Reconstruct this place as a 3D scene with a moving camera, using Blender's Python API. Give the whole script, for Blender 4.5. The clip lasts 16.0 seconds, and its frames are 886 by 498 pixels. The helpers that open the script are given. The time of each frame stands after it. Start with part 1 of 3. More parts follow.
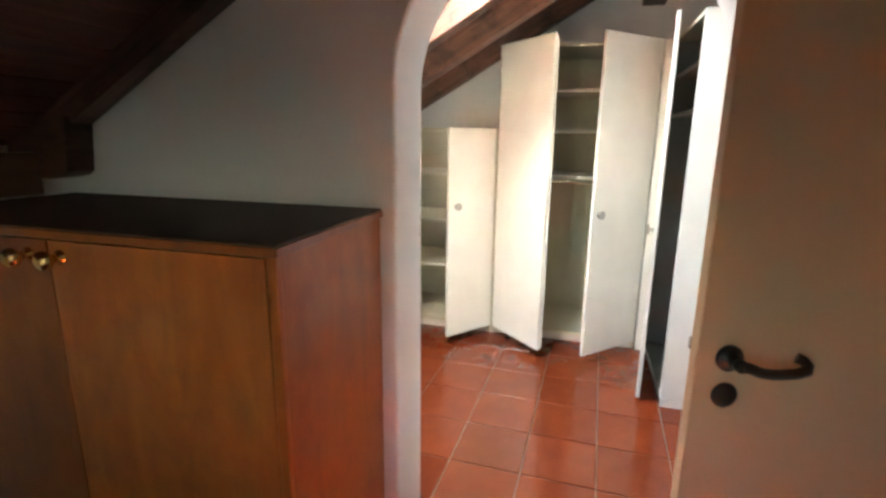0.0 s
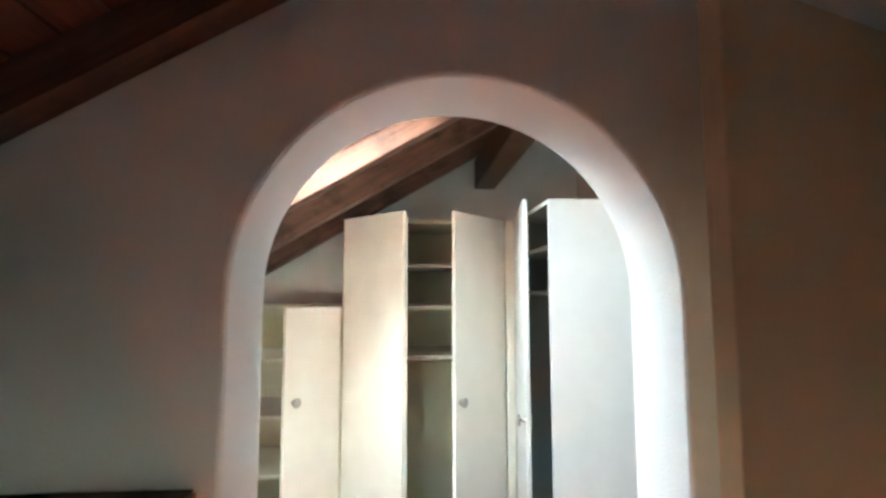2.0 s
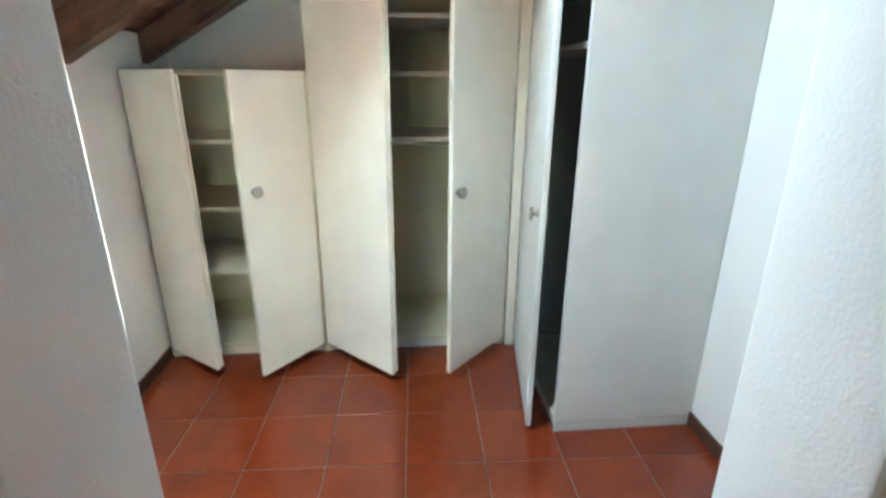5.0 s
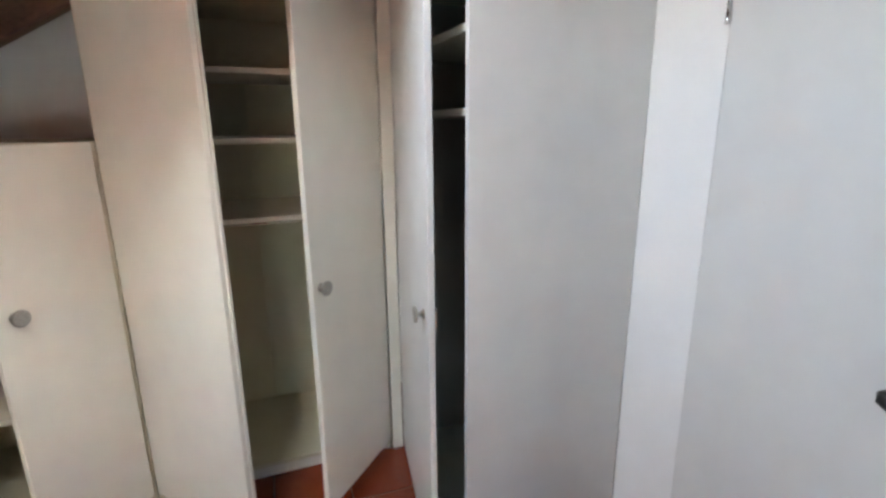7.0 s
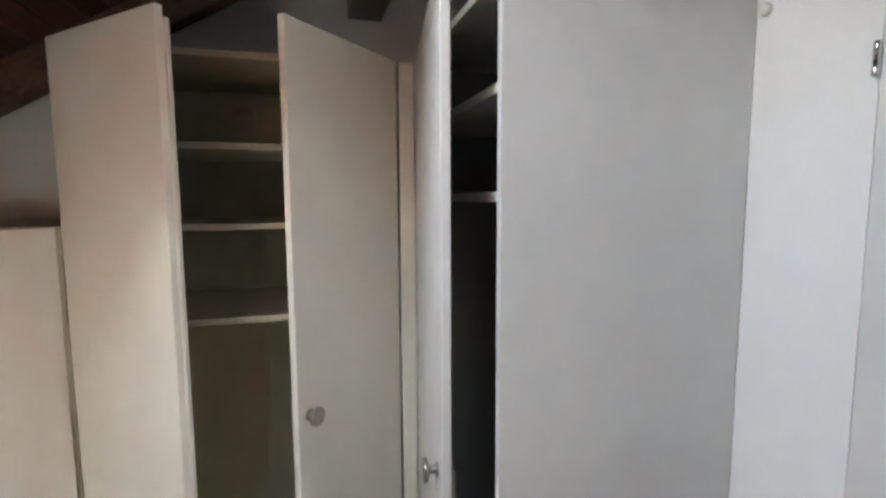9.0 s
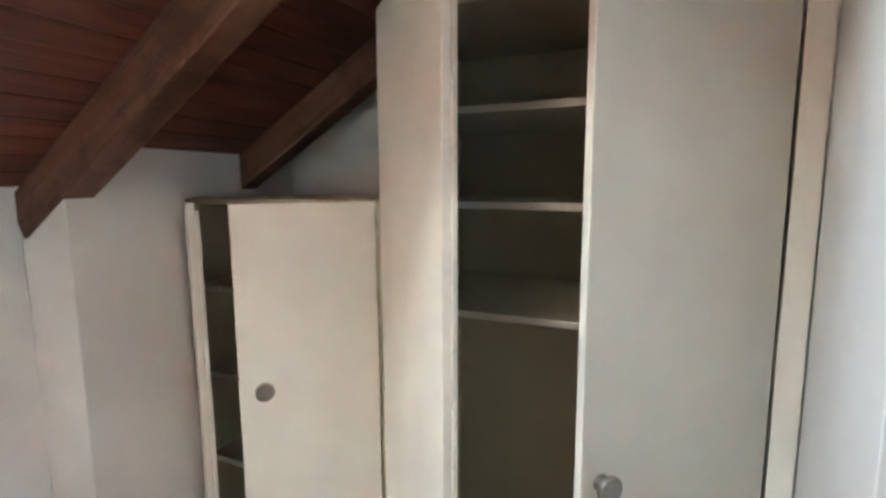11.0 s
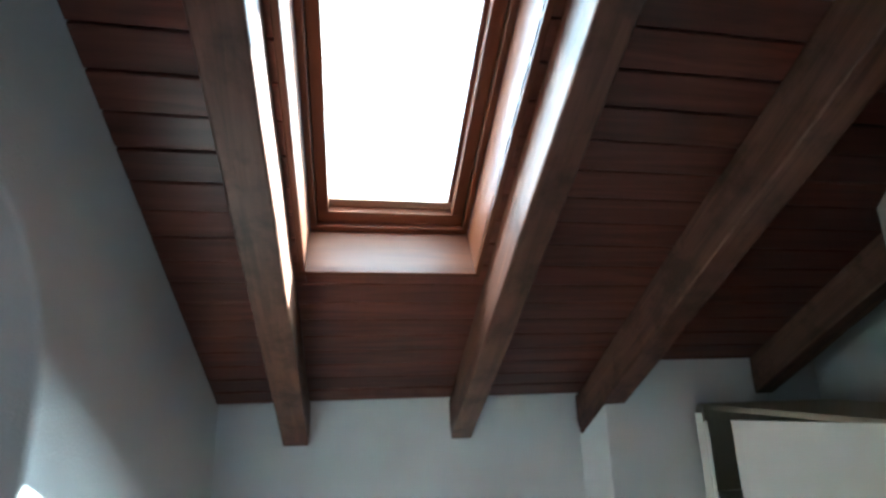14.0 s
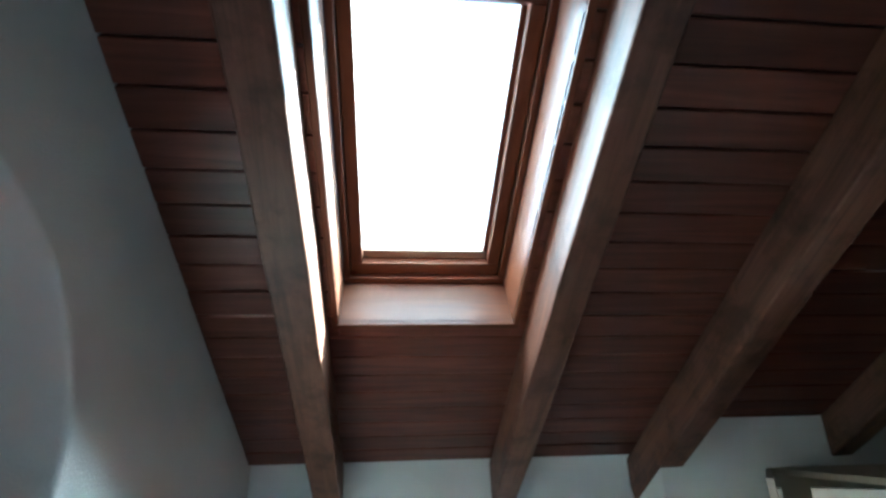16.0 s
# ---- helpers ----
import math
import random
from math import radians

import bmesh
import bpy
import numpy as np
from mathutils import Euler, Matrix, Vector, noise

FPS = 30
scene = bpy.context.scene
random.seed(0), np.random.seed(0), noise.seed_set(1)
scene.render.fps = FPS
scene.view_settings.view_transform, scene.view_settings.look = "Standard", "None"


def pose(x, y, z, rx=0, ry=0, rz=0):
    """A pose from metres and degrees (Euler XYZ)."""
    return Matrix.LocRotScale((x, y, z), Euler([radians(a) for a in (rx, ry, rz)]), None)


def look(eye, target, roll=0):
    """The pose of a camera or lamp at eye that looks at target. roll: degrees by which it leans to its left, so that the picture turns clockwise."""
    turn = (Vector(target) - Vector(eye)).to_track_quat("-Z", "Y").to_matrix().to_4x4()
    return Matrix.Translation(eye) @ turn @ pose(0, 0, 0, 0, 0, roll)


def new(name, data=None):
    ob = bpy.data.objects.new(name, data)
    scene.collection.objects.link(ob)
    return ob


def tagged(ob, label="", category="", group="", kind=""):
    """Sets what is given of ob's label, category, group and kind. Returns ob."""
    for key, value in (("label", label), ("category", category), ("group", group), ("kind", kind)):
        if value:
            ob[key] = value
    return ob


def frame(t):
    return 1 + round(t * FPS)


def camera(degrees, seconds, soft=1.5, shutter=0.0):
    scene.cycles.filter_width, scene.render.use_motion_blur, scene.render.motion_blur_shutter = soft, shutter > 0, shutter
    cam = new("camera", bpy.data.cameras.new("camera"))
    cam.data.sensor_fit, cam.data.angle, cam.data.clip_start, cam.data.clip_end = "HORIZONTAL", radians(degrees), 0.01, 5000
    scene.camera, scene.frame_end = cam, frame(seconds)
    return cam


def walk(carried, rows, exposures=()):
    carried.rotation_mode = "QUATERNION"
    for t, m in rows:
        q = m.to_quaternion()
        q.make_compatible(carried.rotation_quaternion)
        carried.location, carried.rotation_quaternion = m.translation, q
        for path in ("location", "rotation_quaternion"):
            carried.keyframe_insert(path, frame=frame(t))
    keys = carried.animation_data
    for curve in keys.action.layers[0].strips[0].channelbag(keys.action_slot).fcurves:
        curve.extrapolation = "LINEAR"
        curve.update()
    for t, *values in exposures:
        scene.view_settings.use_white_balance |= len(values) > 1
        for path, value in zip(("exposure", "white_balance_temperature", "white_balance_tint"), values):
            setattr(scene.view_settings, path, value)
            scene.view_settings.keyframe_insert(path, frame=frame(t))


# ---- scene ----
cam = camera(84.0, 16.0, soft=2.8)
PATH = [
    (0, (0.568, -3.422, 1.426), (0.049, -1.542, 0.981), 0.7),
    (0.5, (0.449, -3.334, 1.453), (0.474, -1.385, 1.005), 2.0),
    (0.8, (0.417, -3.277, 1.47), (0.538, -1.324, 1.053), 1.8),
    (1, (0.417, -3.225, 1.491), (0.53, -1.256, 1.162), 1.0),
    (1.5, (0.405, -3.08, 1.517), (0.512, -1.094, 1.312), 0.1),
    (2, (0.392, -3.042, 1.572), (0.538, -1.055, 1.745), -0.1),
    (2.5, (0.41, -3.002, 1.543), (0.555, -1.008, 1.606), 0.2),
    (2.7, (0.404, -2.976, 1.528), (0.558, -0.984, 1.458), 0.1),
    (3, (0.438, -2.945, 1.505), (0.549, -0.974, 1.182), 0.2),
    (3.5, (0.425, -2.774, 1.462), (0.548, -0.861, 0.893), 0.8),
    (4, (0.417, -2.644, 1.455), (0.62, -0.745, 0.86), 0.7),
    (6.3, (0.469, -2.193, 1.436), (0.6, -0.33, 0.72), -0.2),
    (6.5, (0.483, -2.134, 1.455), (0.758, -0.264, 0.801), 0.4),
    (7, (0.503, -2.033, 1.537), (1.192, -0.222, 1.04), -0.5),
    (7.5, (0.582, -1.918, 1.55), (1.342, -0.093, 1.25), -0.9),
    (7.6, (0.602, -1.901, 1.559), (1.368, -0.076, 1.271), -0.9),
    (8, (0.647, -1.843, 1.564), (1.421, -0.016, 1.314), -1.8),
    (8.2, (0.65, -1.811, 1.566), (1.427, 0.015, 1.316), -1.5),
    (10.3, (0.75, -1.401, 1.552), (0.411, 0.565, 1.417), -0.1),
    (10.5, (0.741, -1.349, 1.549), (0.267, 0.588, 1.39), -0.7),
    (11, (0.779, -1.236, 1.536), (-0.049, 0.565, 1.271), -0.3),
    (11.5, (0.864, -1.188, 1.496), (-0.435, 0.266, 1.05), 2.0),
    (12, (0.903, -1.23, 1.467), (-0.629, -0.083, 0.886), 0.6),
    (12.5, (0.936, -1.274, 1.491), (-0.812, -0.495, 0.909), 1.0),
    (13, (0.968, -1.31, 1.559), (-0.948, -0.768, 1.377), -0.4),
    (13.4, (0.994, -1.326, 1.588), (-0.954, -0.877, 1.646), -0.9),
    (13.5, (1.0, -1.321, 1.59), (-0.953, -0.911, 1.723), -0.8),
    (14, (1.015, -1.323, 1.628), (-0.895, -0.988, 2.117), -1.4),
    (14.5, (1.02, -1.32, 1.654), (-0.838, -1.009, 2.326), -1.8),
    (15, (1.018, -1.315, 1.661), (-0.794, -1.049, 2.465), -1.6),
    (15.5, (1.011, -1.314, 1.661), (-0.801, -1.079, 2.475), -1.3),
    (16, (0.973, -1.32, 1.628), (-0.89, -1.126, 2.329), -1.4),
]
EXPOSURES = [(0.0, 6.9, 6850, 0), (1.0, 6.8, 6800, -2), (1.5, 6.7, 6500, -4), (2.5, 6.75, 5950, -9), (3.0, 6.55, 5850, -10), (4.0, 6.3, 5600, -11),
             (6.3, 6.05, 6280, -1), (7.0, 5.7, 6350, 6), (8.2, 5.3, 6420, 7), (10.3, 5.8, 6330, 0), (11.5, 5.85, 6080, 1), (12.5, 5.9, 5700, -2),
             (13.5, 5.35, 5250, -12), (14.5, 5.05, 4800, -17), (16.0, 5.05, 4850, -18)]
walk(cam, [(t, look(eye, target, roll)) for t, eye, target, roll in PATH], EXPOSURES)
SKY, SUN, SKYLIGHT = 0.06, 5.0, 0.58

# ---- world, sun, large lights ----
SLOPE = math.atan(0.584)
CS, SN = math.cos(SLOPE), math.sin(SLOPE)
EAVE_X, EAVE_Z = -1.088, 1.516          # where the ceiling boards meet the low wall
SUN_WAY = Vector((0.134, -0.344, -0.484)).normalized()

world = bpy.data.worlds.new("sky")
world.use_nodes = True
wn = world.node_tree.nodes
sky = wn.new("ShaderNodeTexSky")
sky.sky_type = "NISHITA"
sky.sun_disc = False
sky.sun_elevation = radians(52.7)
sky.sun_rotation = radians(-21.3)
wn["Background"].inputs["Strength"].default_value = SKY
world.node_tree.links.new(sky.outputs["Color"], wn["Background"].inputs["Color"])
scene.world = world

sun = new("sun", bpy.data.lights.new("sun", "SUN"))
sun.data.energy = SUN
sun.data.angle = radians(1.0)
sun.data.color = (1.0, 0.94, 0.85)
sun.matrix_world = look((0, 0, 6), Vector((0, 0, 6)) + SUN_WAY)


def on_roof(u, y, w=0.0):
    """A point u up the western roof slope from the eaves, at depth y, w above the boards."""
    return Vector((EAVE_X + u * CS - w * SN, y, EAVE_Z + u * SN + w * CS))


def roof_pose(u, y, w):
    """A pose whose x runs up the slope and whose z is the roof's normal."""
    return Matrix.Translation(on_roof(u, y, w)) @ Matrix.Rotation(-SLOPE, 4, "Y")


def area(name, m, sx, sy, watts, colour):
    lamp = new(name, bpy.data.lights.new(name, "AREA"))
    lamp.data.shape, lamp.data.size, lamp.data.size_y = "RECTANGLE", sx, sy
    lamp.data.energy, lamp.data.color = watts, colour
    lamp.matrix_world = m
    return lamp


area("skylight_daylight", roof_pose(1.231, -1.2275, 0.262), 0.72, 0.372, SKYLIGHT, (0.95, 0.97, 1.0))


# ---- materials ----
def material(name):
    m = bpy.data.materials.new(name)
    m.use_nodes = True
    t = m.node_tree
    return m, t, t.nodes["Principled BSDF"]


def add(t, kind, **values):
    n = t.nodes.new(kind)
    for k, v in values.items():
        n.inputs[k.replace("_", " ")].default_value = v
    return n


def coords(t, scale=(1, 1, 1), source="Object"):
    c = t.nodes.new("ShaderNodeTexCoord")
    mp = t.nodes.new("ShaderNodeMapping")
    mp.inputs["Scale"].default_value = scale
    t.links.new(c.outputs[source], mp.inputs["Vector"])
    return mp.outputs["Vector"]


def ramp(t, fac, stops):
    r = t.nodes.new("ShaderNodeValToRGB")
    while len(r.color_ramp.elements) < len(stops):
        r.color_ramp.elements.new(0.5)
    for e, (p, c) in zip(r.color_ramp.elements, stops):
        e.position, e.color = p, (*c, 1)
    t.links.new(fac, r.inputs["Fac"])
    return r.outputs["Color"]


def bump(t, height, strength, distance, shader):
    b = t.nodes.new("ShaderNodeBump")
    b.inputs["Strength"].default_value, b.inputs["Distance"].default_value = strength, distance
    t.links.new(height, b.inputs["Height"])
    t.links.new(b.outputs["Normal"], shader.inputs["Normal"])


def mix(t, kind, fac, a, b):
    m = t.nodes.new("ShaderNodeMix")
    m.data_type, m.blend_type = "RGBA", kind
    for value, key in ((fac, 0), (a, 6), (b, 7)):
        if isinstance(value, (int, float)):
            m.inputs[key].default_value = value
        elif isinstance(value, tuple):
            m.inputs[key].default_value = (*value, 1)
        else:
            t.links.new(value, m.inputs[key])
    return m.outputs[2]


def plaster(name, low, high, grain=160, relief=0.35, rough=0.9):
    m, t, s = material(name)
    v = coords(t)
    big = add(t, "ShaderNodeTexNoise", Scale=1.6, Detail=4.0)
    fine = add(t, "ShaderNodeTexNoise", Scale=grain, Detail=5.0)
    for n in (big, fine):
        t.links.new(v, n.inputs["Vector"])
    c = ramp(t, big.outputs["Fac"], [(0.35, low), (0.65, high)])
    c = mix(t, "MULTIPLY", 0.10, c, ramp(t, fine.outputs["Fac"], [(0.3, (0.8, 0.8, 0.8)), (0.7, (1, 1, 1))]))
    t.links.new(c, s.inputs["Base Color"])
    s.inputs["Roughness"].default_value = rough
    bump(t, fine.outputs["Fac"], relief, 0.002, s)
    return m


def lacquer(name, colour, rough=0.38):
    m, t, s = material(name)
    v = coords(t)
    wave = add(t, "ShaderNodeTexNoise", Scale=5.0, Detail=3.0)
    fine = add(t, "ShaderNodeTexNoise", Scale=420.0, Detail=2.0)
    spots = add(t, "ShaderNodeTexNoise", Scale=34.0, Detail=6.0, Roughness=0.7)
    for n in (wave, fine, spots):
        t.links.new(v, n.inputs["Vector"])
    dim = tuple(0.93 * x for x in colour)
    c = ramp(t, wave.outputs["Fac"], [(0.3, dim), (0.7, colour)])
    c = mix(t, "MULTIPLY", 0.5, c, ramp(t, spots.outputs["Fac"], [(0.22, (0.82, 0.79, 0.74)), (0.34, (1, 1, 1))]))
    t.links.new(c, s.inputs["Base Color"])
    r = t.nodes.new("ShaderNodeMapRange")
    r.inputs["To Min"].default_value, r.inputs["To Max"].default_value = rough - 0.08, rough + 0.12
    t.links.new(spots.outputs["Fac"], r.inputs["Value"])
    t.links.new(r.outputs["Result"], s.inputs["Roughness"])
    bump(t, fine.outputs["Fac"], 0.12, 0.0006, s)
    return m


def timber(name, dark, mid, light, along, rough=0.4, knots=True, random_by="island", wear=0.0, relief=0.3, across=14.0):
    """Wood whose grain runs along one local axis."""
    m, t, s = material(name)
    stretch = [across, across, across]
    stretch["xyz".index(along)] = 0.9
    v = coords(t, tuple(stretch))
    if random_by == "island":
        rnd = t.nodes.new("ShaderNodeNewGeometry").outputs["Random Per Island"]
    else:
        rnd = t.nodes.new("ShaderNodeObjectInfo").outputs["Random"]
    shift = t.nodes.new("ShaderNodeVectorMath")
    shift.operation = "MULTIPLY_ADD"
    shift.inputs[1].default_value = (37, 23, 51)
    t.links.new(rnd, shift.inputs[0])
    t.links.new(v, shift.inputs[2])
    grain = add(t, "ShaderNodeTexNoise", Scale=2.2, Detail=7.0, Roughness=0.62, Distortion=0.8)
    t.links.new(shift.outputs[0], grain.inputs["Vector"])
    c = ramp(t, grain.outputs["Fac"], [(0.28, dark), (0.5, mid), (0.74, light)])
    tone = ramp(t, rnd, [(0.0, (0.72, 0.72, 0.72)), (1.0, (1.12, 1.08, 1.05))])
    c = mix(t, "MULTIPLY", 1.0, c, tone)
    if knots:
        v2 = coords(t, tuple(2.6 if a == along else 7.0 for a in "xyz"))
        cell = t.nodes.new("ShaderNodeTexVoronoi")
        cell.inputs["Scale"].default_value = 1.0
        t.links.new(v2, cell.inputs["Vector"])
        k = ramp(t, cell.outputs["Distance"], [(0.06, (0.25, 0.22, 0.2)), (0.22, (1, 1, 1))])
        c = mix(t, "MULTIPLY", 0.75, c, k)
    if wear:
        v3 = coords(t)
        blot = add(t, "ShaderNodeTexNoise", Scale=7.0, Detail=5.0, Roughness=0.65)
        t.links.new(v3, blot.inputs["Vector"])
        c = mix(t, "MULTIPLY", wear, c, ramp(t, blot.outputs["Fac"], [(0.36, (0.3, 0.28, 0.27)), (0.52, (1, 1, 1))]))
    t.links.new(c, s.inputs["Base Color"])
    r = t.nodes.new("ShaderNodeMapRange")
    r.inputs["To Min"].default_value, r.inputs["To Max"].default_value = rough - 0.08, rough + 0.14
    t.links.new(grain.outputs["Fac"], r.inputs["Value"])
    t.links.new(r.outputs["Result"], s.inputs["Roughness"])
    bump(t, grain.outputs["Fac"], relief, 0.002, s)
    return m


def metal(name, colour, rough, metallic=1.0):
    m, t, s = material(name)
    v = coords(t)
    n = add(t, "ShaderNodeTexNoise", Scale=90.0, Detail=4.0)
    t.links.new(v, n.inputs["Vector"])
    c = ramp(t, n.outputs["Fac"], [(0.3, tuple(0.8 * x for x in colour)), (0.6, colour)])
    t.links.new(c, s.inputs["Base Color"])
    s.inputs["Metallic"].default_value, s.inputs["Roughness"].default_value = metallic, rough
    return m


def terracotta(name):
    m, t, s = material(name)
    v = coords(t)
    rnd = t.nodes.new("ShaderNodeObjectInfo").outputs["Random"]
    shift = t.nodes.new("ShaderNodeVectorMath")
    shift.operation = "MULTIPLY_ADD"
    shift.inputs[1].default_value = (31, 17, 5)
    t.links.new(rnd, shift.inputs[0])
    t.links.new(v, shift.inputs[2])
    cloud = add(t, "ShaderNodeTexNoise", Scale=6.0, Detail=6.0, Roughness=0.6)
    fine = add(t, "ShaderNodeTexNoise", Scale=130.0, Detail=4.0)
    for n in (cloud, fine):
        t.links.new(shift.outputs[0], n.inputs["Vector"])
    c = ramp(t, cloud.outputs["Fac"], [(0.3, (0.150, 0.024, 0.008)), (0.7, (0.205, 0.036, 0.011))])
    c = mix(t, "MULTIPLY", 1.0, c, ramp(t, rnd, [(0, (0.86, 0.86, 0.86)), (1, (1.08, 1.06, 1.04))]))
    c = mix(t, "MULTIPLY", 0.35, c, ramp(t, fine.outputs["Fac"], [(0.32, (0.6, 0.55, 0.5)), (0.5, (1, 1, 1))]))
    t.links.new(c, s.inputs["Base Color"])
    r = t.nodes.new("ShaderNodeMapRange")
    r.inputs["To Min"].default_value, r.inputs["To Max"].default_value = 0.17, 0.30
    t.links.new(cloud.outputs["Fac"], r.inputs["Value"])
    t.links.new(r.outputs["Result"], s.inputs["Roughness"])
    s.inputs["Coat Weight"].default_value, s.inputs["Coat Roughness"].default_value = 0.35, 0.14
    bump(t, cloud.outputs["Fac"], 0.15, 0.004, s)
    return m


WALL = plaster("white_wall_paint", (0.76, 0.755, 0.74), (0.82, 0.815, 0.80))
ROUGH_WALL = plaster("rough_white_plaster", (0.73, 0.725, 0.71), (0.78, 0.775, 0.76), grain=150, relief=0.55)
GROUT = plaster("grey_grout", (0.16, 0.085, 0.055), (0.23, 0.13, 0.085), grain=220)
OUTSIDE = plaster("roof_covering", (0.20, 0.18, 0.17), (0.26, 0.23, 0.21), grain=30)
TILE = terracotta("terracotta_tile")
SKIRTING = plaster("brown_skirting", (0.055, 0.025, 0.016), (0.085, 0.038, 0.024), grain=140, rough=0.42)
LACQUER = lacquer("cream_white_lacquer", (0.80, 0.78, 0.70))
LACQUER_IN = lacquer("cream_white_carcass_board", (0.72, 0.68, 0.53), 0.5)
DOOR_PAINT = lacquer("white_door_paint", (0.66, 0.655, 0.635), 0.42)
CREAM_PAINT = lacquer("cream_beige_door_paint", (0.64, 0.47, 0.30), 0.42)
# white board greyed: the corner wardrobe's inner shade is in the colour
SHADED_BOARD = lacquer("shade_grey_carcass_board", (0.42, 0.43, 0.41), 0.55)
PLANK = timber("mahogany_ceiling_board", (0.062, 0.019, 0.012), (0.132, 0.041, 0.026), (0.205, 0.072, 0.046), "y", rough=0.36, knots=False)
RAFTER = timber("brown_stained_rafter", (0.056, 0.024, 0.015), (0.128, 0.056, 0.035), (0.198, 0.092, 0.058), "x", rough=0.52, random_by="object", wear=0.75)
RAFTER_Y = timber("brown_stained_purlin", (0.042, 0.019, 0.010), (0.095, 0.043, 0.021), (0.150, 0.070, 0.034), "y", rough=0.42, random_by="object", wear=0.7)
LINING = timber("varnished_window_wood", (0.055, 0.016, 0.006), (0.092, 0.027, 0.009), (0.135, 0.043, 0.015), "x", rough=0.40, knots=False, random_by="object")
LINING_Y = timber("varnished_window_wood_across", (0.055, 0.016, 0.006), (0.092, 0.027, 0.009), (0.135, 0.043, 0.015), "y", rough=0.42, knots=False, random_by="object")
PINE = timber("orange_pine_veneer", (0.235, 0.058, 0.008), (0.315, 0.086, 0.013), (0.395, 0.122, 0.020), "z", rough=0.33, knots=False, random_by="object", relief=0.06, across=4.5, wear=0.25)
TOP_BOARD = timber("dark_brown_top_board", (0.042, 0.020, 0.012), (0.070, 0.034, 0.021), (0.100, 0.052, 0.033), "x", rough=0.62, knots=False, random_by="object", relief=0.12)
BEAD = timber("pale_bead_wood", (0.20, 0.13, 0.085), (0.30, 0.20, 0.14), (0.38, 0.27, 0.19), "y", rough=0.55, knots=False, random_by="object")
STEEL = metal("brushed_steel", (0.43, 0.405, 0.365), 0.30)
CHROME = metal("chrome", (0.78, 0.78, 0.77), 0.14)
OLD_BRASS = metal("tarnished_brass", (0.30, 0.19, 0.09), 0.45)
BRASS = metal("polished_brass", (0.83, 0.62, 0.26), 0.18)
BLACK = metal("black_handle", (0.012, 0.011, 0.011), 0.32, 0.0)
HOLE = metal("dark_hole", (0.02, 0.02, 0.02), 0.6, 0.0)
PLASTIC = lacquer("white_socket_plastic", (0.74, 0.73, 0.69), 0.35)
SEAL = metal("black_rubber_seal", (0.015, 0.015, 0.015), 0.6, 0.0)
ALUMINIUM = metal("grey_aluminium", (0.42, 0.42, 0.43), 0.4)

# thin window glass: clear straight through, with a mirror gloss that grows towards grazing angles
GLASS, gt, gs = material("clear_glass")
clear, gloss = add(gt, "ShaderNodeBsdfTransparent"), add(gt, "ShaderNodeBsdfGlossy", Roughness=0.0)
blend, edge = gt.nodes.new("ShaderNodeMixShader"), add(gt, "ShaderNodeFresnel", IOR=1.45)
for out, to in ((edge.outputs[0], blend.inputs[0]), (clear.outputs[0], blend.inputs[1]), (gloss.outputs[0], blend.inputs[2]),
                (blend.outputs[0], gt.nodes["Material Output"].inputs["Surface"])):
    gt.links.new(out, to)
gt.nodes.remove(gs)


# ---- mesh helpers ----
def box_into(bm, a, b, m=None, bevel=0.0):
    """Adds a box between two corners, moved by m, with softened edges."""
    lo = [min(p, q) for p, q in zip(a, b)]
    hi = [max(p, q) for p, q in zip(a, b)]
    tmp = bmesh.new()
    bmesh.ops.create_cube(tmp, size=1.0)
    for v in tmp.verts:
        v.co = Vector([(l + h) / 2 + c * (h - l) for l, h, c in zip(lo, hi, v.co)])
    if bevel:
        bmesh.ops.bevel(tmp, geom=tmp.edges[:], offset=bevel, segments=2, affect="EDGES", profile=0.5)
    if m is not None:
        tmp.transform(m)
    mesh = bpy.data.meshes.new("tmp")
    tmp.to_mesh(mesh)
    tmp.free()
    bm.from_mesh(mesh)
    bpy.data.meshes.remove(mesh)
    return bm


def box(a, b, m=None, bevel=0.0):
    return box_into(bmesh.new(), a, b, m, bevel)


def lathe(profile, m=None, n=28):
    """A turned solid round its local z axis, from (radius, height) pairs."""
    bm = bmesh.new()
    rings = [[bm.verts.new((r * math.cos(2 * math.pi * i / n), r * math.sin(2 * math.pi * i / n), z)) for i in range(n)] for r, z in profile]
    for p, q in zip(rings, rings[1:]):
        for i in range(n):
            bm.faces.new((p[i], p[(i + 1) % n], q[(i + 1) % n], q[i]))
    bm.faces.new(rings[0][::-1])
    bm.faces.new(rings[-1])
    for f in bm.faces:
        f.smooth = len(f.verts) == 4
    if m is not None:
        bm.transform(m)
    return bm


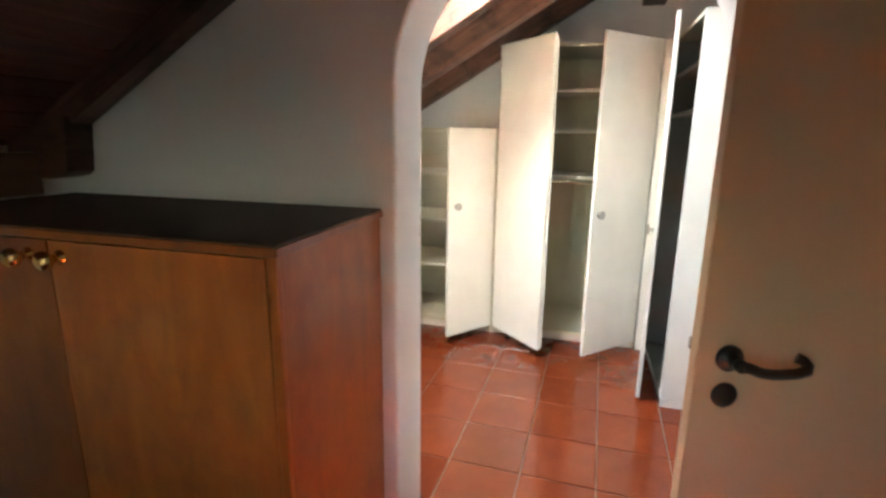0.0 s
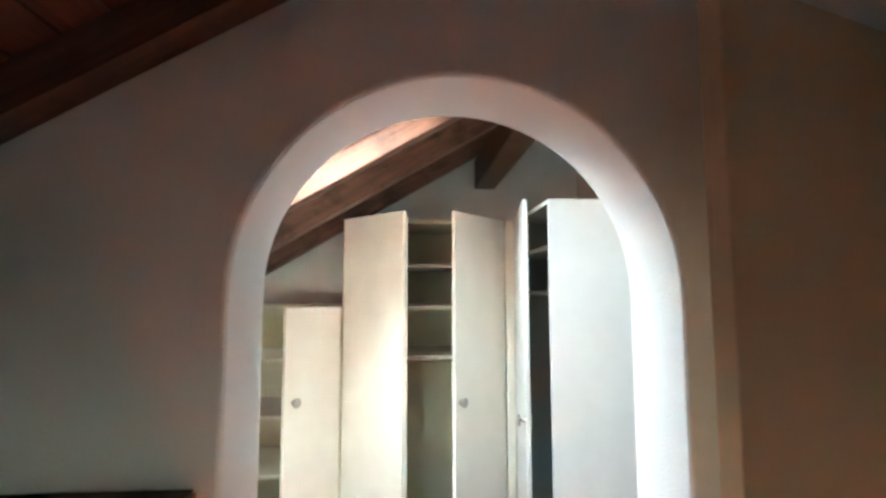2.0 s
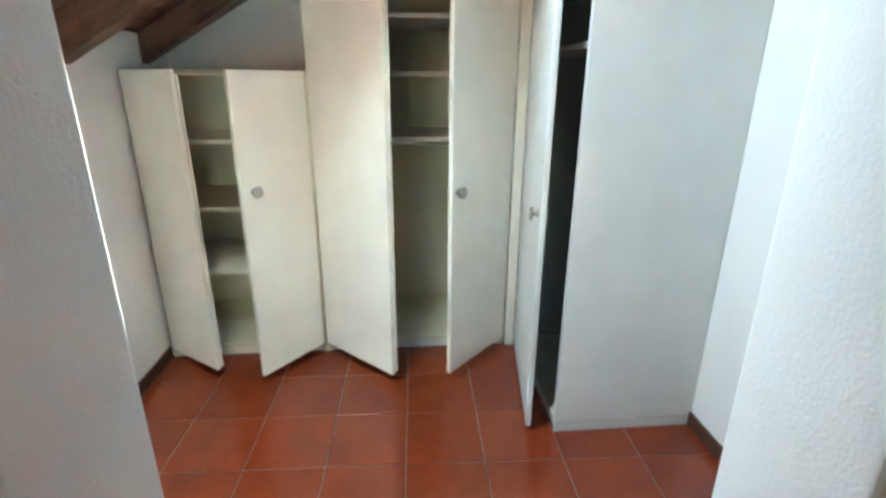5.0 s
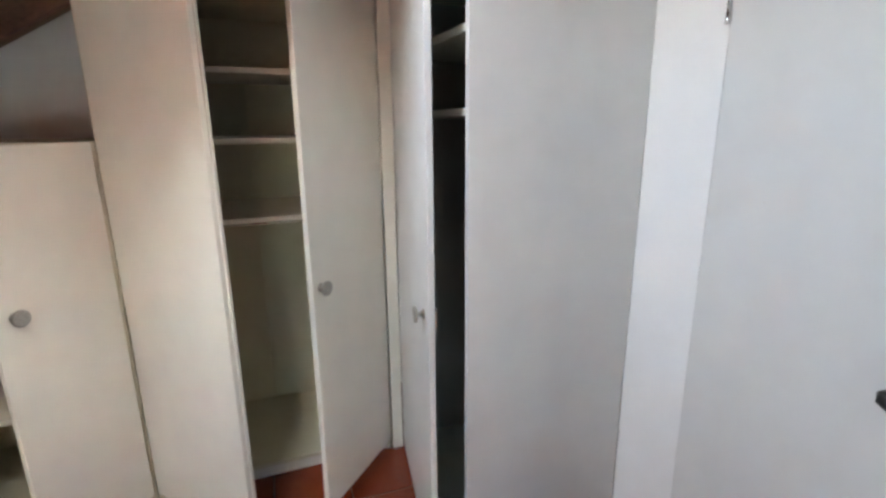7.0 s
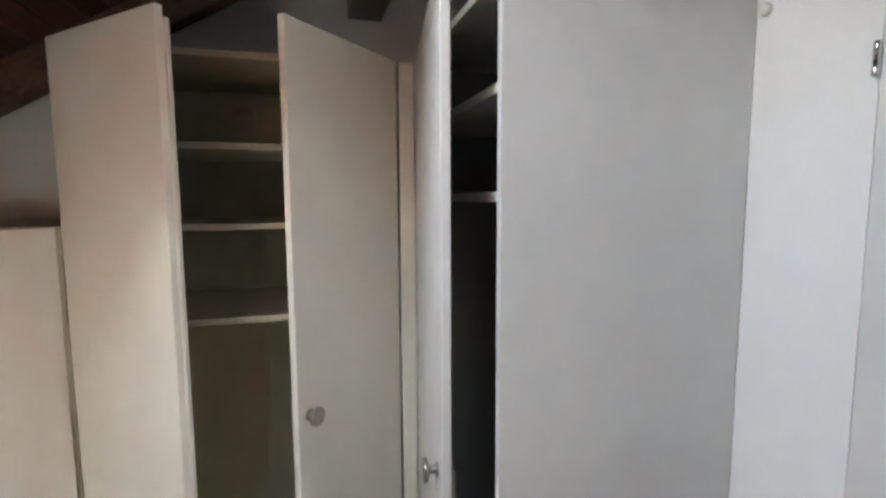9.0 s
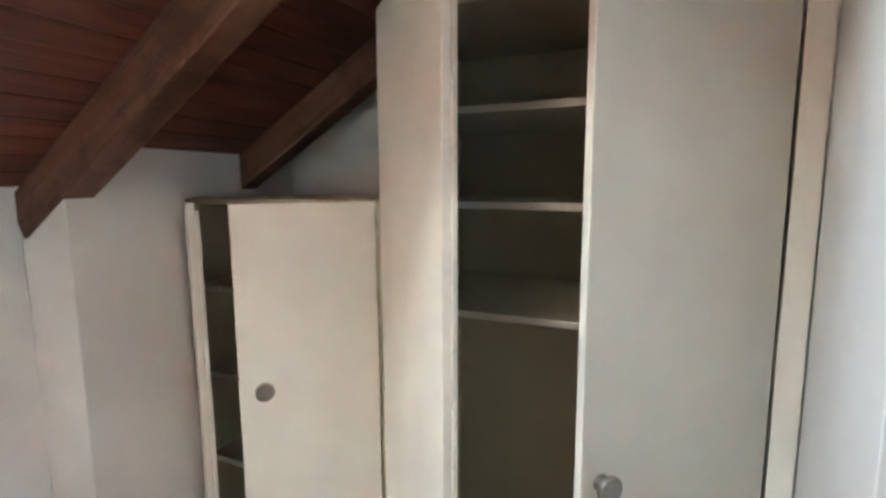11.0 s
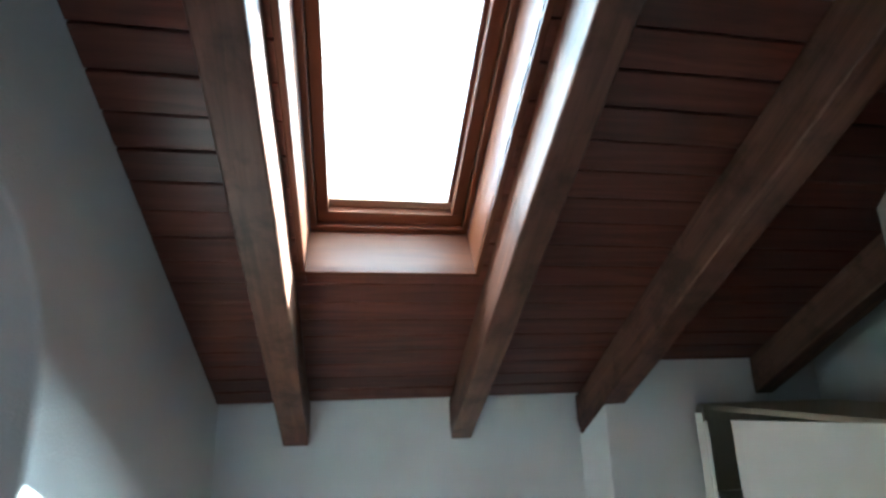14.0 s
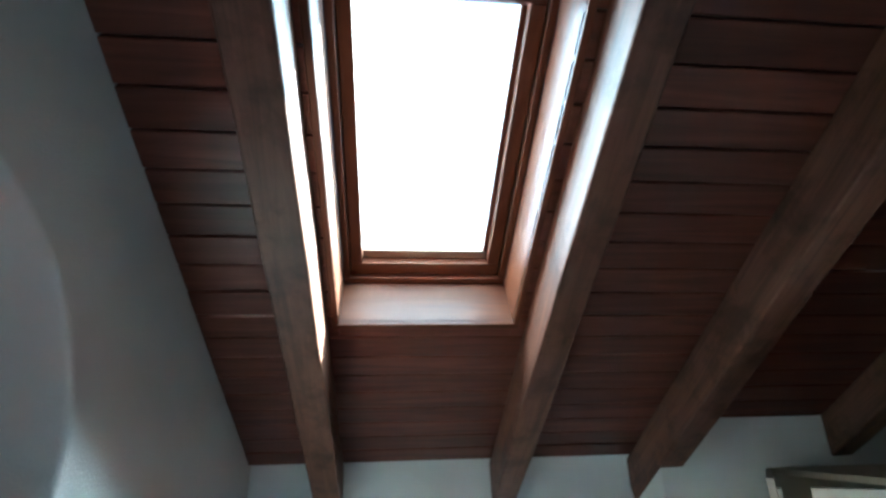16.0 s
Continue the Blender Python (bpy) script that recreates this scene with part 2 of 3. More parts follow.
def tube(points, radius, n=12, squash=1.0):
    """A rounded bar along a row of points."""
    bm = bmesh.new()
    pts = [Vector(p) for p in points]
    rings = []
    for i, p in enumerate(pts):
        d = (pts[min(i + 1, len(pts) - 1)] - pts[max(i - 1, 0)]).normalized()
        side = d.cross(Vector((0, 0, 1)))
        side = side.normalized() if side.length > 0.1 else Vector((1, 0, 0))
        up = side.cross(d).normalized()
        rings.append([bm.verts.new(p + radius * (math.cos(2 * math.pi * k / n) * side * squash + math.sin(2 * math.pi * k / n) * up)) for k in range(n)])
    for p, q in zip(rings, rings[1:]):
        for k in range(n):
            bm.faces.new((p[k], p[(k + 1) % n], q[(k + 1) % n], q[k])).smooth = True
    bm.faces.new(rings[0][::-1])
    bm.faces.new(rings[-1])
    bmesh.ops.recalc_face_normals(bm, faces=bm.faces[:])
    return bm


def mesh_object(name, bm, mat):
    me = bpy.data.meshes.new(name)
    bm.to_mesh(me)
    bm.free()
    me.materials.append(mat)
    return new(name, me)


def part(name, bm, mat, parent, label=""):
    ob = mesh_object(name, bm, mat)
    ob.parent = parent
    return tagged(ob, label)


def empty(name, place, label, category, group="", kind=""):
    ob = new(name)
    ob.location = place
    ob.empty_display_size = 0.1
    return tagged(ob, label, category, group, kind)


def structure(name, bm, mat, label, category):
    return tagged(mesh_object(name, bm, mat), label, category, kind="structure")


def prism(outline, y0, y1):
    """A wall with an outline in x and z, between two depths."""
    bm = bmesh.new()
    a = [bm.verts.new((x, y0, z)) for x, z in outline]
    b = [bm.verts.new((x, y1, z)) for x, z in outline]
    bm.faces.new(a)
    bm.faces.new(b[::-1])
    for i in range(len(a)):
        j = (i + 1) % len(a)
        bm.faces.new((a[j], a[i], b[i], b[j]))
    bmesh.ops.recalc_face_normals(bm, faces=bm.faces[:])
    return bm


# ---- large structure ----
BACK_Y, EAST_X, ARCH_N, ARCH_S, SOUTH_Y = 0.60, 1.69, -1.847, -2.087, -4.55
RIDGE_X, BEAM_X, WEST_BED = 1.72, 0.975, -1.32


def ceil_z(x):
    """Height of the boards' underside over x."""
    return EAVE_Z + 0.584 * ((min(x, 2 * RIDGE_X - x)) - EAVE_X)


EAST_OUT = EAST_X + 0.22


def gable(x0, x1):
    """The outline of a wall under both slopes."""
    return [(x0, -0.12), (x1, -0.12), (x1, ceil_z(x1) + 0.03), (RIDGE_X, ceil_z(RIDGE_X) + 0.03), (x0, ceil_z(x0) + 0.03)]


structure("wall_north", prism(gable(-1.36, EAST_OUT), BACK_Y, BACK_Y + 0.2), WALL, "white painted gable wall behind the wardrobes", "wall")
structure("wall_west", prism([(-1.32, -0.12), (EAVE_X, -0.12), (EAVE_X, EAVE_Z + 0.015), (-1.32, EAVE_Z + 0.015)], ARCH_N, -0.380), WALL,
          "low white painted wall under the sloping ceiling", "wall")
structure("wall_pier", box((-1.32, -0.378, -0.12), (-0.845, BACK_Y, ceil_z(-0.845) + 0.02), bevel=0.004), WALL, "white boxed-out pier beside the low cupboard", "wall")
structure("wall_bedroom_west", prism([(-1.54, -0.12), (WEST_BED, -0.12), (WEST_BED, ceil_z(WEST_BED) + 0.02), (-1.54, ceil_z(WEST_BED) + 0.02)], SOUTH_Y, ARCH_S), WALL,
          "low white bedroom wall under the eaves", "wall")

# the arched wall: the outline runs round the opening
AX, AR, SPRING = 0.501, 0.444, 1.562


def arched_wall():
    bm = bmesh.new()
    x0, x1 = -1.36, EAST_OUT
    n = 40
    arch = [(AX - AR, -0.12)] + [(AX - AR, SPRING * k / 8) for k in range(1, 8)]
    arch += [(AX - AR * math.cos(math.pi * i / n), SPRING + AR * math.sin(math.pi * i / n)) for i in range(n + 1)]
    arch += [(AX + AR, SPRING * k / 8) for k in range(7, 0, -1)] + [(AX + AR, -0.12)]
    outer = [(x0, -0.12), (x0, ceil_z(x0) + 0.03), (RIDGE_X, ceil_z(RIDGE_X) + 0.03), (x1, ceil_z(x1) + 0.03), (x1, -0.12)]
    ring = outer + arch[::-1]
    sides = []
    for y in (ARCH_S, ARCH_N):
        vs = [bm.verts.new((x, y, z)) for x, z in ring]
        bm.faces.new(vs)
        sides.append(vs)
    soft = []
    m = len(ring)
    for i in range(m):
        j = (i + 1) % m
        f = bm.faces.new((sides[0][i], sides[0][j], sides[1][j], sides[1][i]))
        if len(outer) <= i < m - 1:
            f.smooth = True
            soft += [e for e in f.edges if abs(e.verts[0].co.y - e.verts[1].co.y) < 1e-5]
    bmesh.ops.recalc_face_normals(bm, faces=bm.faces[:])
    bmesh.ops.bevel(bm, geom=list(set(soft)), offset=0.012, segments=3, affect="EDGES", profile=0.5)
    bmesh.ops.triangulate(bm, faces=[f for f in bm.faces if len(f.verts) > 4])
    return bm


structure("wall_arch", arched_wall(), ROUGH_WALL, "white rough-plastered wall with a round-arched opening", "wall")


def wall_along_y(name, x0, x1, y0, y1, z1, holes, mat, label):
    """A wall along y with rectangular openings (ya, yb, za, zb) through it."""
    bm = bmesh.new()
    at = y0
    for ya, yb, za, zb in holes:
        box_into(bm, (x0, at, -0.12), (x1, ya, z1))
        if za > -0.1:
            box_into(bm, (x0, ya, -0.12), (x1, yb, za))
        box_into(bm, (x0, ya, zb), (x1, yb, z1))
        at = yb
    box_into(bm, (x0, at, -0.12), (x1, y1, z1))
    return structure(name, bm, mat, label, "wall")


DOOR_N, DOOR_W, DOOR_H = -1.014, 0.70, 2.0
wall_along_y("wall_east", EAST_X, EAST_OUT, ARCH_N, BACK_Y, ceil_z(EAST_X) + 0.02,
             [(DOOR_N - DOOR_W, DOOR_N, -0.1, DOOR_H)], WALL, "white painted wall with a narrow closed door")
BD_N, BD_W = -2.150, 0.87
wall_along_y("wall_bedroom_east", EAST_X, EAST_OUT, SOUTH_Y, ARCH_S, ceil_z(EAST_X) + 0.02,
             [(BD_N - BD_W, BD_N, -0.1, 2.06)], WALL, "white bedroom wall with an open doorway")
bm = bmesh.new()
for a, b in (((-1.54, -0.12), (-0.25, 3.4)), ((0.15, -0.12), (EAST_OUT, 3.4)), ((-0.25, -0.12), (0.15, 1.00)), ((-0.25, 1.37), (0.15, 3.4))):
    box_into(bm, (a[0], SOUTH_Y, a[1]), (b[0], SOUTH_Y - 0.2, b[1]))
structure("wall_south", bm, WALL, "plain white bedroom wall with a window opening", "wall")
# the passage beyond the bedroom's doorway
bm = box((EAST_OUT + 0.9, -3.6, -0.12), (EAST_OUT + 1.0, -1.9, 2.5))
for a, b in (((EAST_OUT, -3.6), (EAST_OUT + 1.0, -3.7)), ((EAST_OUT, -1.9), (EAST_OUT + 1.0, -1.8))):
    box_into(bm, (a[0], a[1], -0.12), (b[0], b[1], 2.5))
box_into(bm, (EAST_OUT, -3.7, 2.5), (EAST_OUT + 1.0, -1.8, 2.6))
box_into(bm, (EAST_OUT, -3.7, -0.12), (EAST_OUT + 1.0, -1.8, -0.004))
structure("wall_passage", bm, WALL, "plain white passage walls beyond the doorway", "wall")

# ceiling boards, one mesh, with the skylight's opening cut out
HOLE_U0, HOLE_U1, HOLE_Y0, HOLE_Y1 = 0.798, 1.705, -1.473, -0.980
RIDGE_U = (RIDGE_X - EAVE_X) / CS
PITCH, U_START = 0.089, -0.415


def boards():
    bm = bmesh.new()
    rng = random.Random(4)
    u = U_START
    while u < RIDGE_U - 0.005:
        v = min(u + PITCH, RIDGE_U)
        spans = [(SOUTH_Y - 0.1, ARCH_S - 0.02), (ARCH_N + 0.0, BACK_Y + 0.02)]
        a, b = u + 0.0020, v - 0.0020
        pieces = []
        for y0, y1 in spans:
            if u < 0 and y0 > -2.0:
                continue
            if y0 > -2 and b > HOLE_U0 and a < HOLE_U1:
                if a < HOLE_U0:
                    pieces.append((a, HOLE_U0, HOLE_Y0, HOLE_Y1))
                if b > HOLE_U1:
                    pieces.append((HOLE_U1, b, HOLE_Y0, HOLE_Y1))
                pieces += [(a, b, y0, HOLE_Y0), (a, b, HOLE_Y1, y1)]
            else:
                pieces.append((a, b, y0, y1))
        lift = rng.uniform(-0.0012, 0.0012)
        for p, q, y0, y1 in pieces:
            box_into(bm, (p, y0, lift), (q, y1, 0.018), roof_pose(0, 0, 0), bevel=0.0036)
        u = v
    # the far slope beyond the ridge, board by board
    turn = Matrix.Translation((2 * RIDGE_X, 0, 0)) @ Matrix.Scale(-1, 4, (1, 0, 0))
    u = RIDGE_U - 0.28
    while u < RIDGE_U - 0.005:
        v = min(u + PITCH, RIDGE_U)
        lift = rng.uniform(-0.0012, 0.0012)
        for y0, y1 in ((SOUTH_Y - 0.1, ARCH_S - 0.02), (ARCH_N, BACK_Y + 0.02)):
            tmp = box((u + 0.0016, y0, lift), (v - 0.0016, y1, 0.018), roof_pose(0, 0, 0), bevel=0.0036)
            tmp.transform(turn)
            bmesh.ops.reverse_faces(tmp, faces=tmp.faces[:])
            me = bpy.data.meshes.new("tmp")
            tmp.to_mesh(me)
            tmp.free()
            bm.from_mesh(me)
            bpy.data.meshes.remove(me)
        u = v
    return bm


structure("ceiling", boards(), PLANK, "sloping ceiling of dark mahogany-stained tongue-and-groove boards", "ceiling")


def roof_slabs():
    bm = bmesh.new()
    lo, hi = 0.022, 0.20
    y0, y1 = SOUTH_Y - 0.25, BACK_Y + 0.25
    m = roof_pose(0, 0, 0)
    box_into(bm, (-0.6, y0, lo), (HOLE_U0 - 0.022, y1, hi), m)
    box_into(bm, (HOLE_U1 + 0.022, y0, lo), (RIDGE_U + 0.1, y1, hi), m)
    box_into(bm, (HOLE_U0 - 0.022, y0, lo), (HOLE_U1 + 0.022, HOLE_Y0 - 0.022, hi), m)
    box_into(bm, (HOLE_U0 - 0.022, HOLE_Y1 + 0.022, lo), (HOLE_U1 + 0.022, y1, hi), m)
    tmp = box((RIDGE_U - 0.5, y0, lo), (RIDGE_U + 0.02, y1, hi), m)
    tmp.transform(Matrix.Translation((2 * RIDGE_X, 0, 0)) @ Matrix.Scale(-1, 4, (1, 0, 0)))
    bmesh.ops.reverse_faces(tmp, faces=tmp.faces[:])
    me = bpy.data.meshes.new("tmp")
    tmp.to_mesh(me)
    tmp.free()
    bm.from_mesh(me)
    bpy.data.meshes.remove(me)
    return bm


structure("roof", roof_slabs(), OUTSIDE, "plain roof build-up above the ceiling boards", "roof")


# ---- roof timbers ----
def rafter(name, y0, y1, label, u0=-0.05, u1=None, deep=0.139):
    """A squared rafter under the boards; its mesh is laid along its own x."""
    bm = bmesh.new()
    u1 = RIDGE_U - 0.03 if u1 is None else u1
    n = 14
    rng = random.Random(int(100 * abs(y0)))
    secs = []
    for i in range(n + 1):
        u = u0 + (u1 - u0) * i / n
        j = [rng.uniform(-0.0016, 0.0016) for _ in range(4)]
        secs.append([(u, y0 + j[0], -0.001), (u, y1 + j[1], -0.001), (u, y1 + j[1], -deep + j[2]), (u, y0 + j[0], -deep + j[3])])
    rings = [[bm.verts.new(p) for p in s] for s in secs]
    for p, q in zip(rings, rings[1:]):
        for k in range(4):
            bm.faces.new((p[k], p[(k + 1) % 4], q[(k + 1) % 4], q[k]))
    bm.faces.new(rings[0][::-1])
    bm.faces.new(rings[-1])
    bmesh.ops.recalc_face_normals(bm, faces=bm.faces[:])
    edges = [e for e in bm.edges if abs(e.verts[0].co.x - e.verts[1].co.x) > 0.01 and min(v.co.z for v in e.verts) < -0.1]
    bmesh.ops.bevel(bm, geom=edges, offset=0.006, segments=2, affect="EDGES", profile=0.5)
    ob = mesh_object(name, bm, RAFTER)
    ob.matrix_world = roof_pose(0, 0, 0)
    return tagged(ob, label, "rafter", "rafters of the sloping roof")


rafter("rafter", -1.597, -1.503, "dark brown stained rafter with worn edges beside the skylight")
rafter("rafter", -0.943, -0.858, "dark brown stained rafter with chipped edges beside the skylight")
rafter("rafter", -0.387, -0.290, "dark brown stained rafter let into the pier")
rafter("rafter", 0.290, 0.375, "reddish-brown stained rafter above the low cupboard", deep=0.121)
rafter("rafter", -2.165, ARCH_S - 0.004, "dark brown stained rafter along the arched wall", u0=-0.2, deep=0.082)

bm = box((BEAM_X - 0.075, ARCH_N, 2.345), (BEAM_X + 0.075, BACK_Y, 2.56), bevel=0.006)
tagged(mesh_object("purlin", bm, RAFTER_Y), "dark brown timber purlin ending at the gable wall", "beam")
bm = box((BEAM_X - 0.075, SOUTH_Y, 2.345), (BEAM_X + 0.075, ARCH_S, 2.56), bevel=0.006)
tagged(mesh_object("purlin", bm, RAFTER_Y), "dark brown timber purlin over the bedroom", "beam")
bm = box((-1.318, SOUTH_Y, 1.222), (-1.16, ARCH_S - 0.1, 1.36), bevel=0.008)
tagged(mesh_object("eaves_purlin", bm, RAFTER_Y), "dark timber purlin under the bedroom eaves", "beam")
bm = prism([(-1.03, 1.475), (-1.052, 1.30), (-1.075, 1.284), (-1.13, 1.274), (-1.20, 1.278), (-1.26, 1.292), (-1.30, 1.365), (-1.30, 1.40)], ARCH_S - 0.10, ARCH_S - 0.003)
tagged(mesh_object("timber_bracket", bm, RAFTER_Y), "dark timber bracket under the rafter's foot", "bracket")


# ---- skylight ----
def skylight():
    thing = empty("window_1", on_roof(HOLE_U0, HOLE_Y0, 0), "varnished wooden roof window with a bright overcast pane", "skylight", kind="structure")
    inv = Matrix.Translation(-thing.location)

    def piece(name, a, b, mat, parent=thing, label="", bevel=0.003):
        ob = mesh_object(name, box(a, b, bevel=bevel), mat)
        ob.parent = parent
        ob.matrix_parent_inverse = parent.matrix_world.inverted() if parent is not thing else inv
        ob.matrix_basis = roof_pose(0, 0, 0) if parent is thing else Matrix()
        return tagged(ob, label)

    u0, u1, y0, y1 = HOLE_U0, HOLE_U1, HOLE_Y0, HOLE_Y1
    t = 0.018
    deep = 0.19
    piece("lining_board", (u0 - t, y0 - t, -0.004), (u0, y1 + t, deep), LINING_Y, label="varnished lower lining board")
    piece("lining_board", (u1, y0 - t, -0.004), (u1 + t, y1 + t, deep), LINING_Y)
    piece("lining_board", (u0, y0 - t, -0.004), (u1, y0, deep), LINING)
    piece("lining_board", (u0, y1, -0.004), (u1, y1 + t, deep), LINING)
    # fixed frame
    w0, w1 = 0.165, 0.225
    piece("frame_rail", (u0 + 0.001, y0 + 0.001, w0), (u0 + 0.022, y1 - 0.001, w1), LINING_Y)
    piece("frame_rail", (1.665, y0 + 0.001, w0), (u1 - 0.001, y1 - 0.001, w1), LINING_Y)
    piece("frame_stile", (u0 + 0.022, y0 + 0.001, w0), (1.665, y0 + 0.020, w1), LINING)
    piece("frame_stile", (u0 + 0.022, y1 - 0.020, w0), (1.665, y1 - 0.001, w1), LINING)
    # opening sash, a step deeper
    s0, s1 = 0.182, 0.235
    ga, gb, gy0, gy1 = 0.864, 1.597, -1.416, -1.039
    piece("sash_rail", (u0 + 0.024, y0 + 0.022, s0), (ga, y1 - 0.022, s1), LINING_Y)
    piece("sash_rail", (gb, y0 + 0.022, s0), (1.655, y1 - 0.022, s1), LINING_Y)
    piece("sash_stile", (ga, y0 + 0.022, s0), (gb, gy0, s1), LINING)
    piece("sash_stile", (ga, gy1, s0), (gb, y1 - 0.022, s1), LINING)
    # the lower bead is paler than the other two
    piece("glazing_bead", (ga, gy0, 0.208), (ga + 0.029, gy1, 0.226), BEAD, label="pale wooden lower glazing bead")
    piece("glazing_bead", (gb - 0.010, gy0, 0.208), (gb, gy1, 0.226), LINING_Y)
    piece("glazing_bead", (ga + 0.029, gy1 - 0.014, 0.208), (gb - 0.010, gy1, 0.226), LINING)
    # seals show as dark lines
    piece("seal", (u0 + 0.0225, y0 + 0.020, 0.20), (1.665, y0 + 0.0218, 0.23), SEAL, bevel=0)
    piece("seal", (u0 + 0.0225, y1 - 0.0218, 0.20), (1.665, y1 - 0.020, 0.23), SEAL, bevel=0)
    piece("ventilation_flap", (1.624, gy0 - 0.01, 0.150), (1.650, gy1 + 0.01, 0.182), ALUMINIUM, label="grey ventilation bar along the top")
    pane = piece("pane", (ga - 0.005, gy0 - 0.005, 0.226), (gb + 0.005, gy1 + 0.005, 0.232), GLASS, label="clear glass pane", bevel=0)
    pane.visible_shadow = False
    return thing


skylight()


# ---- wardrobes ----
def knob_mesh():
    """A flat-topped turned knob, standing on local z."""
    return lathe([(0.0155, 0.0), (0.0165, 0.002), (0.0165, 0.004), (0.0085, 0.006), (0.0080, 0.018), (0.0120, 0.021), (0.0255, 0.0235),
                  (0.0265, 0.0255), (0.0265, 0.0315), (0.0255, 0.033), (0.022, 0.0335)])


def hinge_mesh():
    bm = box((-0.010, -0.012, -0.022), (0.016, 0.0, 0.022), bevel=0.003)
    box_into(bm, (0.014, -0.020, -0.010), (0.045, -0.004, 0.010), bevel=0.003)
    return bm


def hung_door(parent, hinge, free, z0, z1, knob_at=None, strip=False, name="door", mat=None, hinges=(), knob_side=1):
    """A door from its hinge point to its free edge. Local x runs along the door, +y is its back."""
    h, f = Vector((*hinge, 0)), Vector((*free, 0))
    width = (f - h).length
    ang = math.atan2(f.y - h.y, f.x - h.x)
    m = Matrix.Translation((h.x, h.y, 0)) @ Matrix.Rotation(ang, 4, "Z")
    s = -1 if knob_side > 0 else 1          # which local y the front faces
    th = 0.020
    base = Matrix.Translation(-parent.location)
    ob = mesh_object(name, box((0.002, 0, z0), (width, -s * th, z1), bevel=0.0018), mat or LACQUER)
    ob.parent = parent
    ob.matrix_basis = base @ m

    def sub(nm, bm, material_, label):
        o = mesh_object(nm, bm, material_)
        o.parent = ob
        return tagged(o, label)

    if strip:
        sub("edge_strip", box((width - 0.024, -s * (th + 0.0005), z0 + 0.012), (width + 0.005, -s * (th + 0.013), z1 - 0.026), bevel=0.002), LACQUER, "")
    if knob_at:
        kx, kz = knob_at
        k = knob_mesh()
        k.transform(Matrix.Translation((kx, 0, kz)) @ Matrix.Rotation(radians(-90 * s), 4, "X"))
        sub("knob", k, STEEL, "round brushed steel knob")
        sub("lock_plate", box((width - 0.030, -s * (th + 0.0005), kz - 0.035), (width - 0.006, -s * (th + 0.009), kz + 0.035), bevel=0.002), STEEL, "small steel catch")
    for hz in hinges:
        hm = hinge_mesh()
        hm.transform(Matrix.Translation((0.035, -s * (th + 0.012 if s < 0 else th), hz)))
        sub("concealed_hinge", hm, STEEL, "small dark steel hinge")
    return ob


def carcass(name, x0, x1, z1, shelves, label, rail=None, inner=LACQUER_IN):
    """A cupboard against the north wall: front edge at y = 0.014, plinth, sides, back, top, bottom and shelves."""
    thing = empty(name, (x0, 0.0, 0.0), label, "wardrobe")
    back = BACK_Y - 0.004
    o = Vector((-x0, 0, 0))
    mv = Matrix.Translation(o)
    t = 0.019
    part("side_panel", box((x0, 0.014, 0.0), (x0 + t, back, z1), mv, 0.0012), inner, thing)
    part("side_panel", box((x1 - t, 0.014, 0.0), (x1, back, z1), mv, 0.0012), inner, thing)
    part("top_panel", box((x0 + t, 0.015, z1 - t), (x1 - t, back, z1), mv, 0.0012), inner, thing)
    part("bottom_panel", box((x0 + t, 0.015, 0.052), (x1 - t, back, 0.052 + t), mv, 0.0012), inner, thing)
    part("back_panel", box((x0 + t, back - 0.006, 0.052 + t), (x1 - t, back, z1 - t), mv), inner, thing)
    part("plinth", box((x0 + t, 0.022, 0.0), (x1 - t, 0.036, 0.051), mv, 0.001), LACQUER, thing)
    mid = (x0 + x1) / 2 + 0.01
    part("back_joint", box((mid - 0.014, back - 0.010, 0.052 + t), (mid + 0.014, back - 0.0062, z1 - t), mv, 0.001), inner, thing, "cover strip over the back panel joint")
    for sx in (x0 + t, x1 - t):
        for sz in shelves:
            peg = lathe([(0.0035, -0.004), (0.0035, 0.004)], n=10)
            peg.transform(mv @ Matrix.Translation((sx, 0.05, sz - 0.014)) @ Matrix.Rotation(radians(90), 4, "Y"))
            part("shelf_peg", peg, STEEL, thing, "small steel shelf peg")
    for z in shelves:
        part("shelf", box((x0 + t + 0.001, 0.022, z - 0.010), (x1 - t - 0.001, back - 0.007, z + 0.010), mv, 0.0015), LACQUER, thing)
    if rail:
        b = tube([(x0 + t, 0.22, rail), (x1 - t, 0.22, rail)], 0.0125)
        b.transform(mv)
        part("clothes_rail", b, CHROME, thing, "chrome clothes rail")
    return thing


tall = carcass("tall_wardrobe", 0.003, 1.001, 2.018, (1.731, 1.476, 1.169), "tall cream-white wardrobe, both doors ajar, empty shelves inside", rail=1.125)
hung_door(tall, (0.007, 0.0), (0.370, -0.352), 0.060, 2.017, strip=True, hinges=(0.25, 1.0, 1.8), knob_side=1)
hung_door(tall, (1.002, 0.0), (0.655, -0.360), 0.060, 2.017, knob_at=(0.456, 0.975), hinges=(0.25, 1.0, 1.8), knob_side=-1)

low = carcass("low_cupboard", -0.826, -0.001, 1.486, (1.161, 0.825, 0.485), "low cream-white cupboard, both doors ajar, empty shelves inside")
hung_door(low, (-0.005, 0.0), (-0.2555, -0.311), 0.060, 1.484, knob_at=(0.338, 0.975), hinges=(0.22, 0.75, 1.36), knob_side=-1)
hung_door(low, (-0.822, 0.0), (-0.504, -0.239), 0.060, 1.484, strip=True, hinges=(0.22, 0.75, 1.36), knob_side=1)

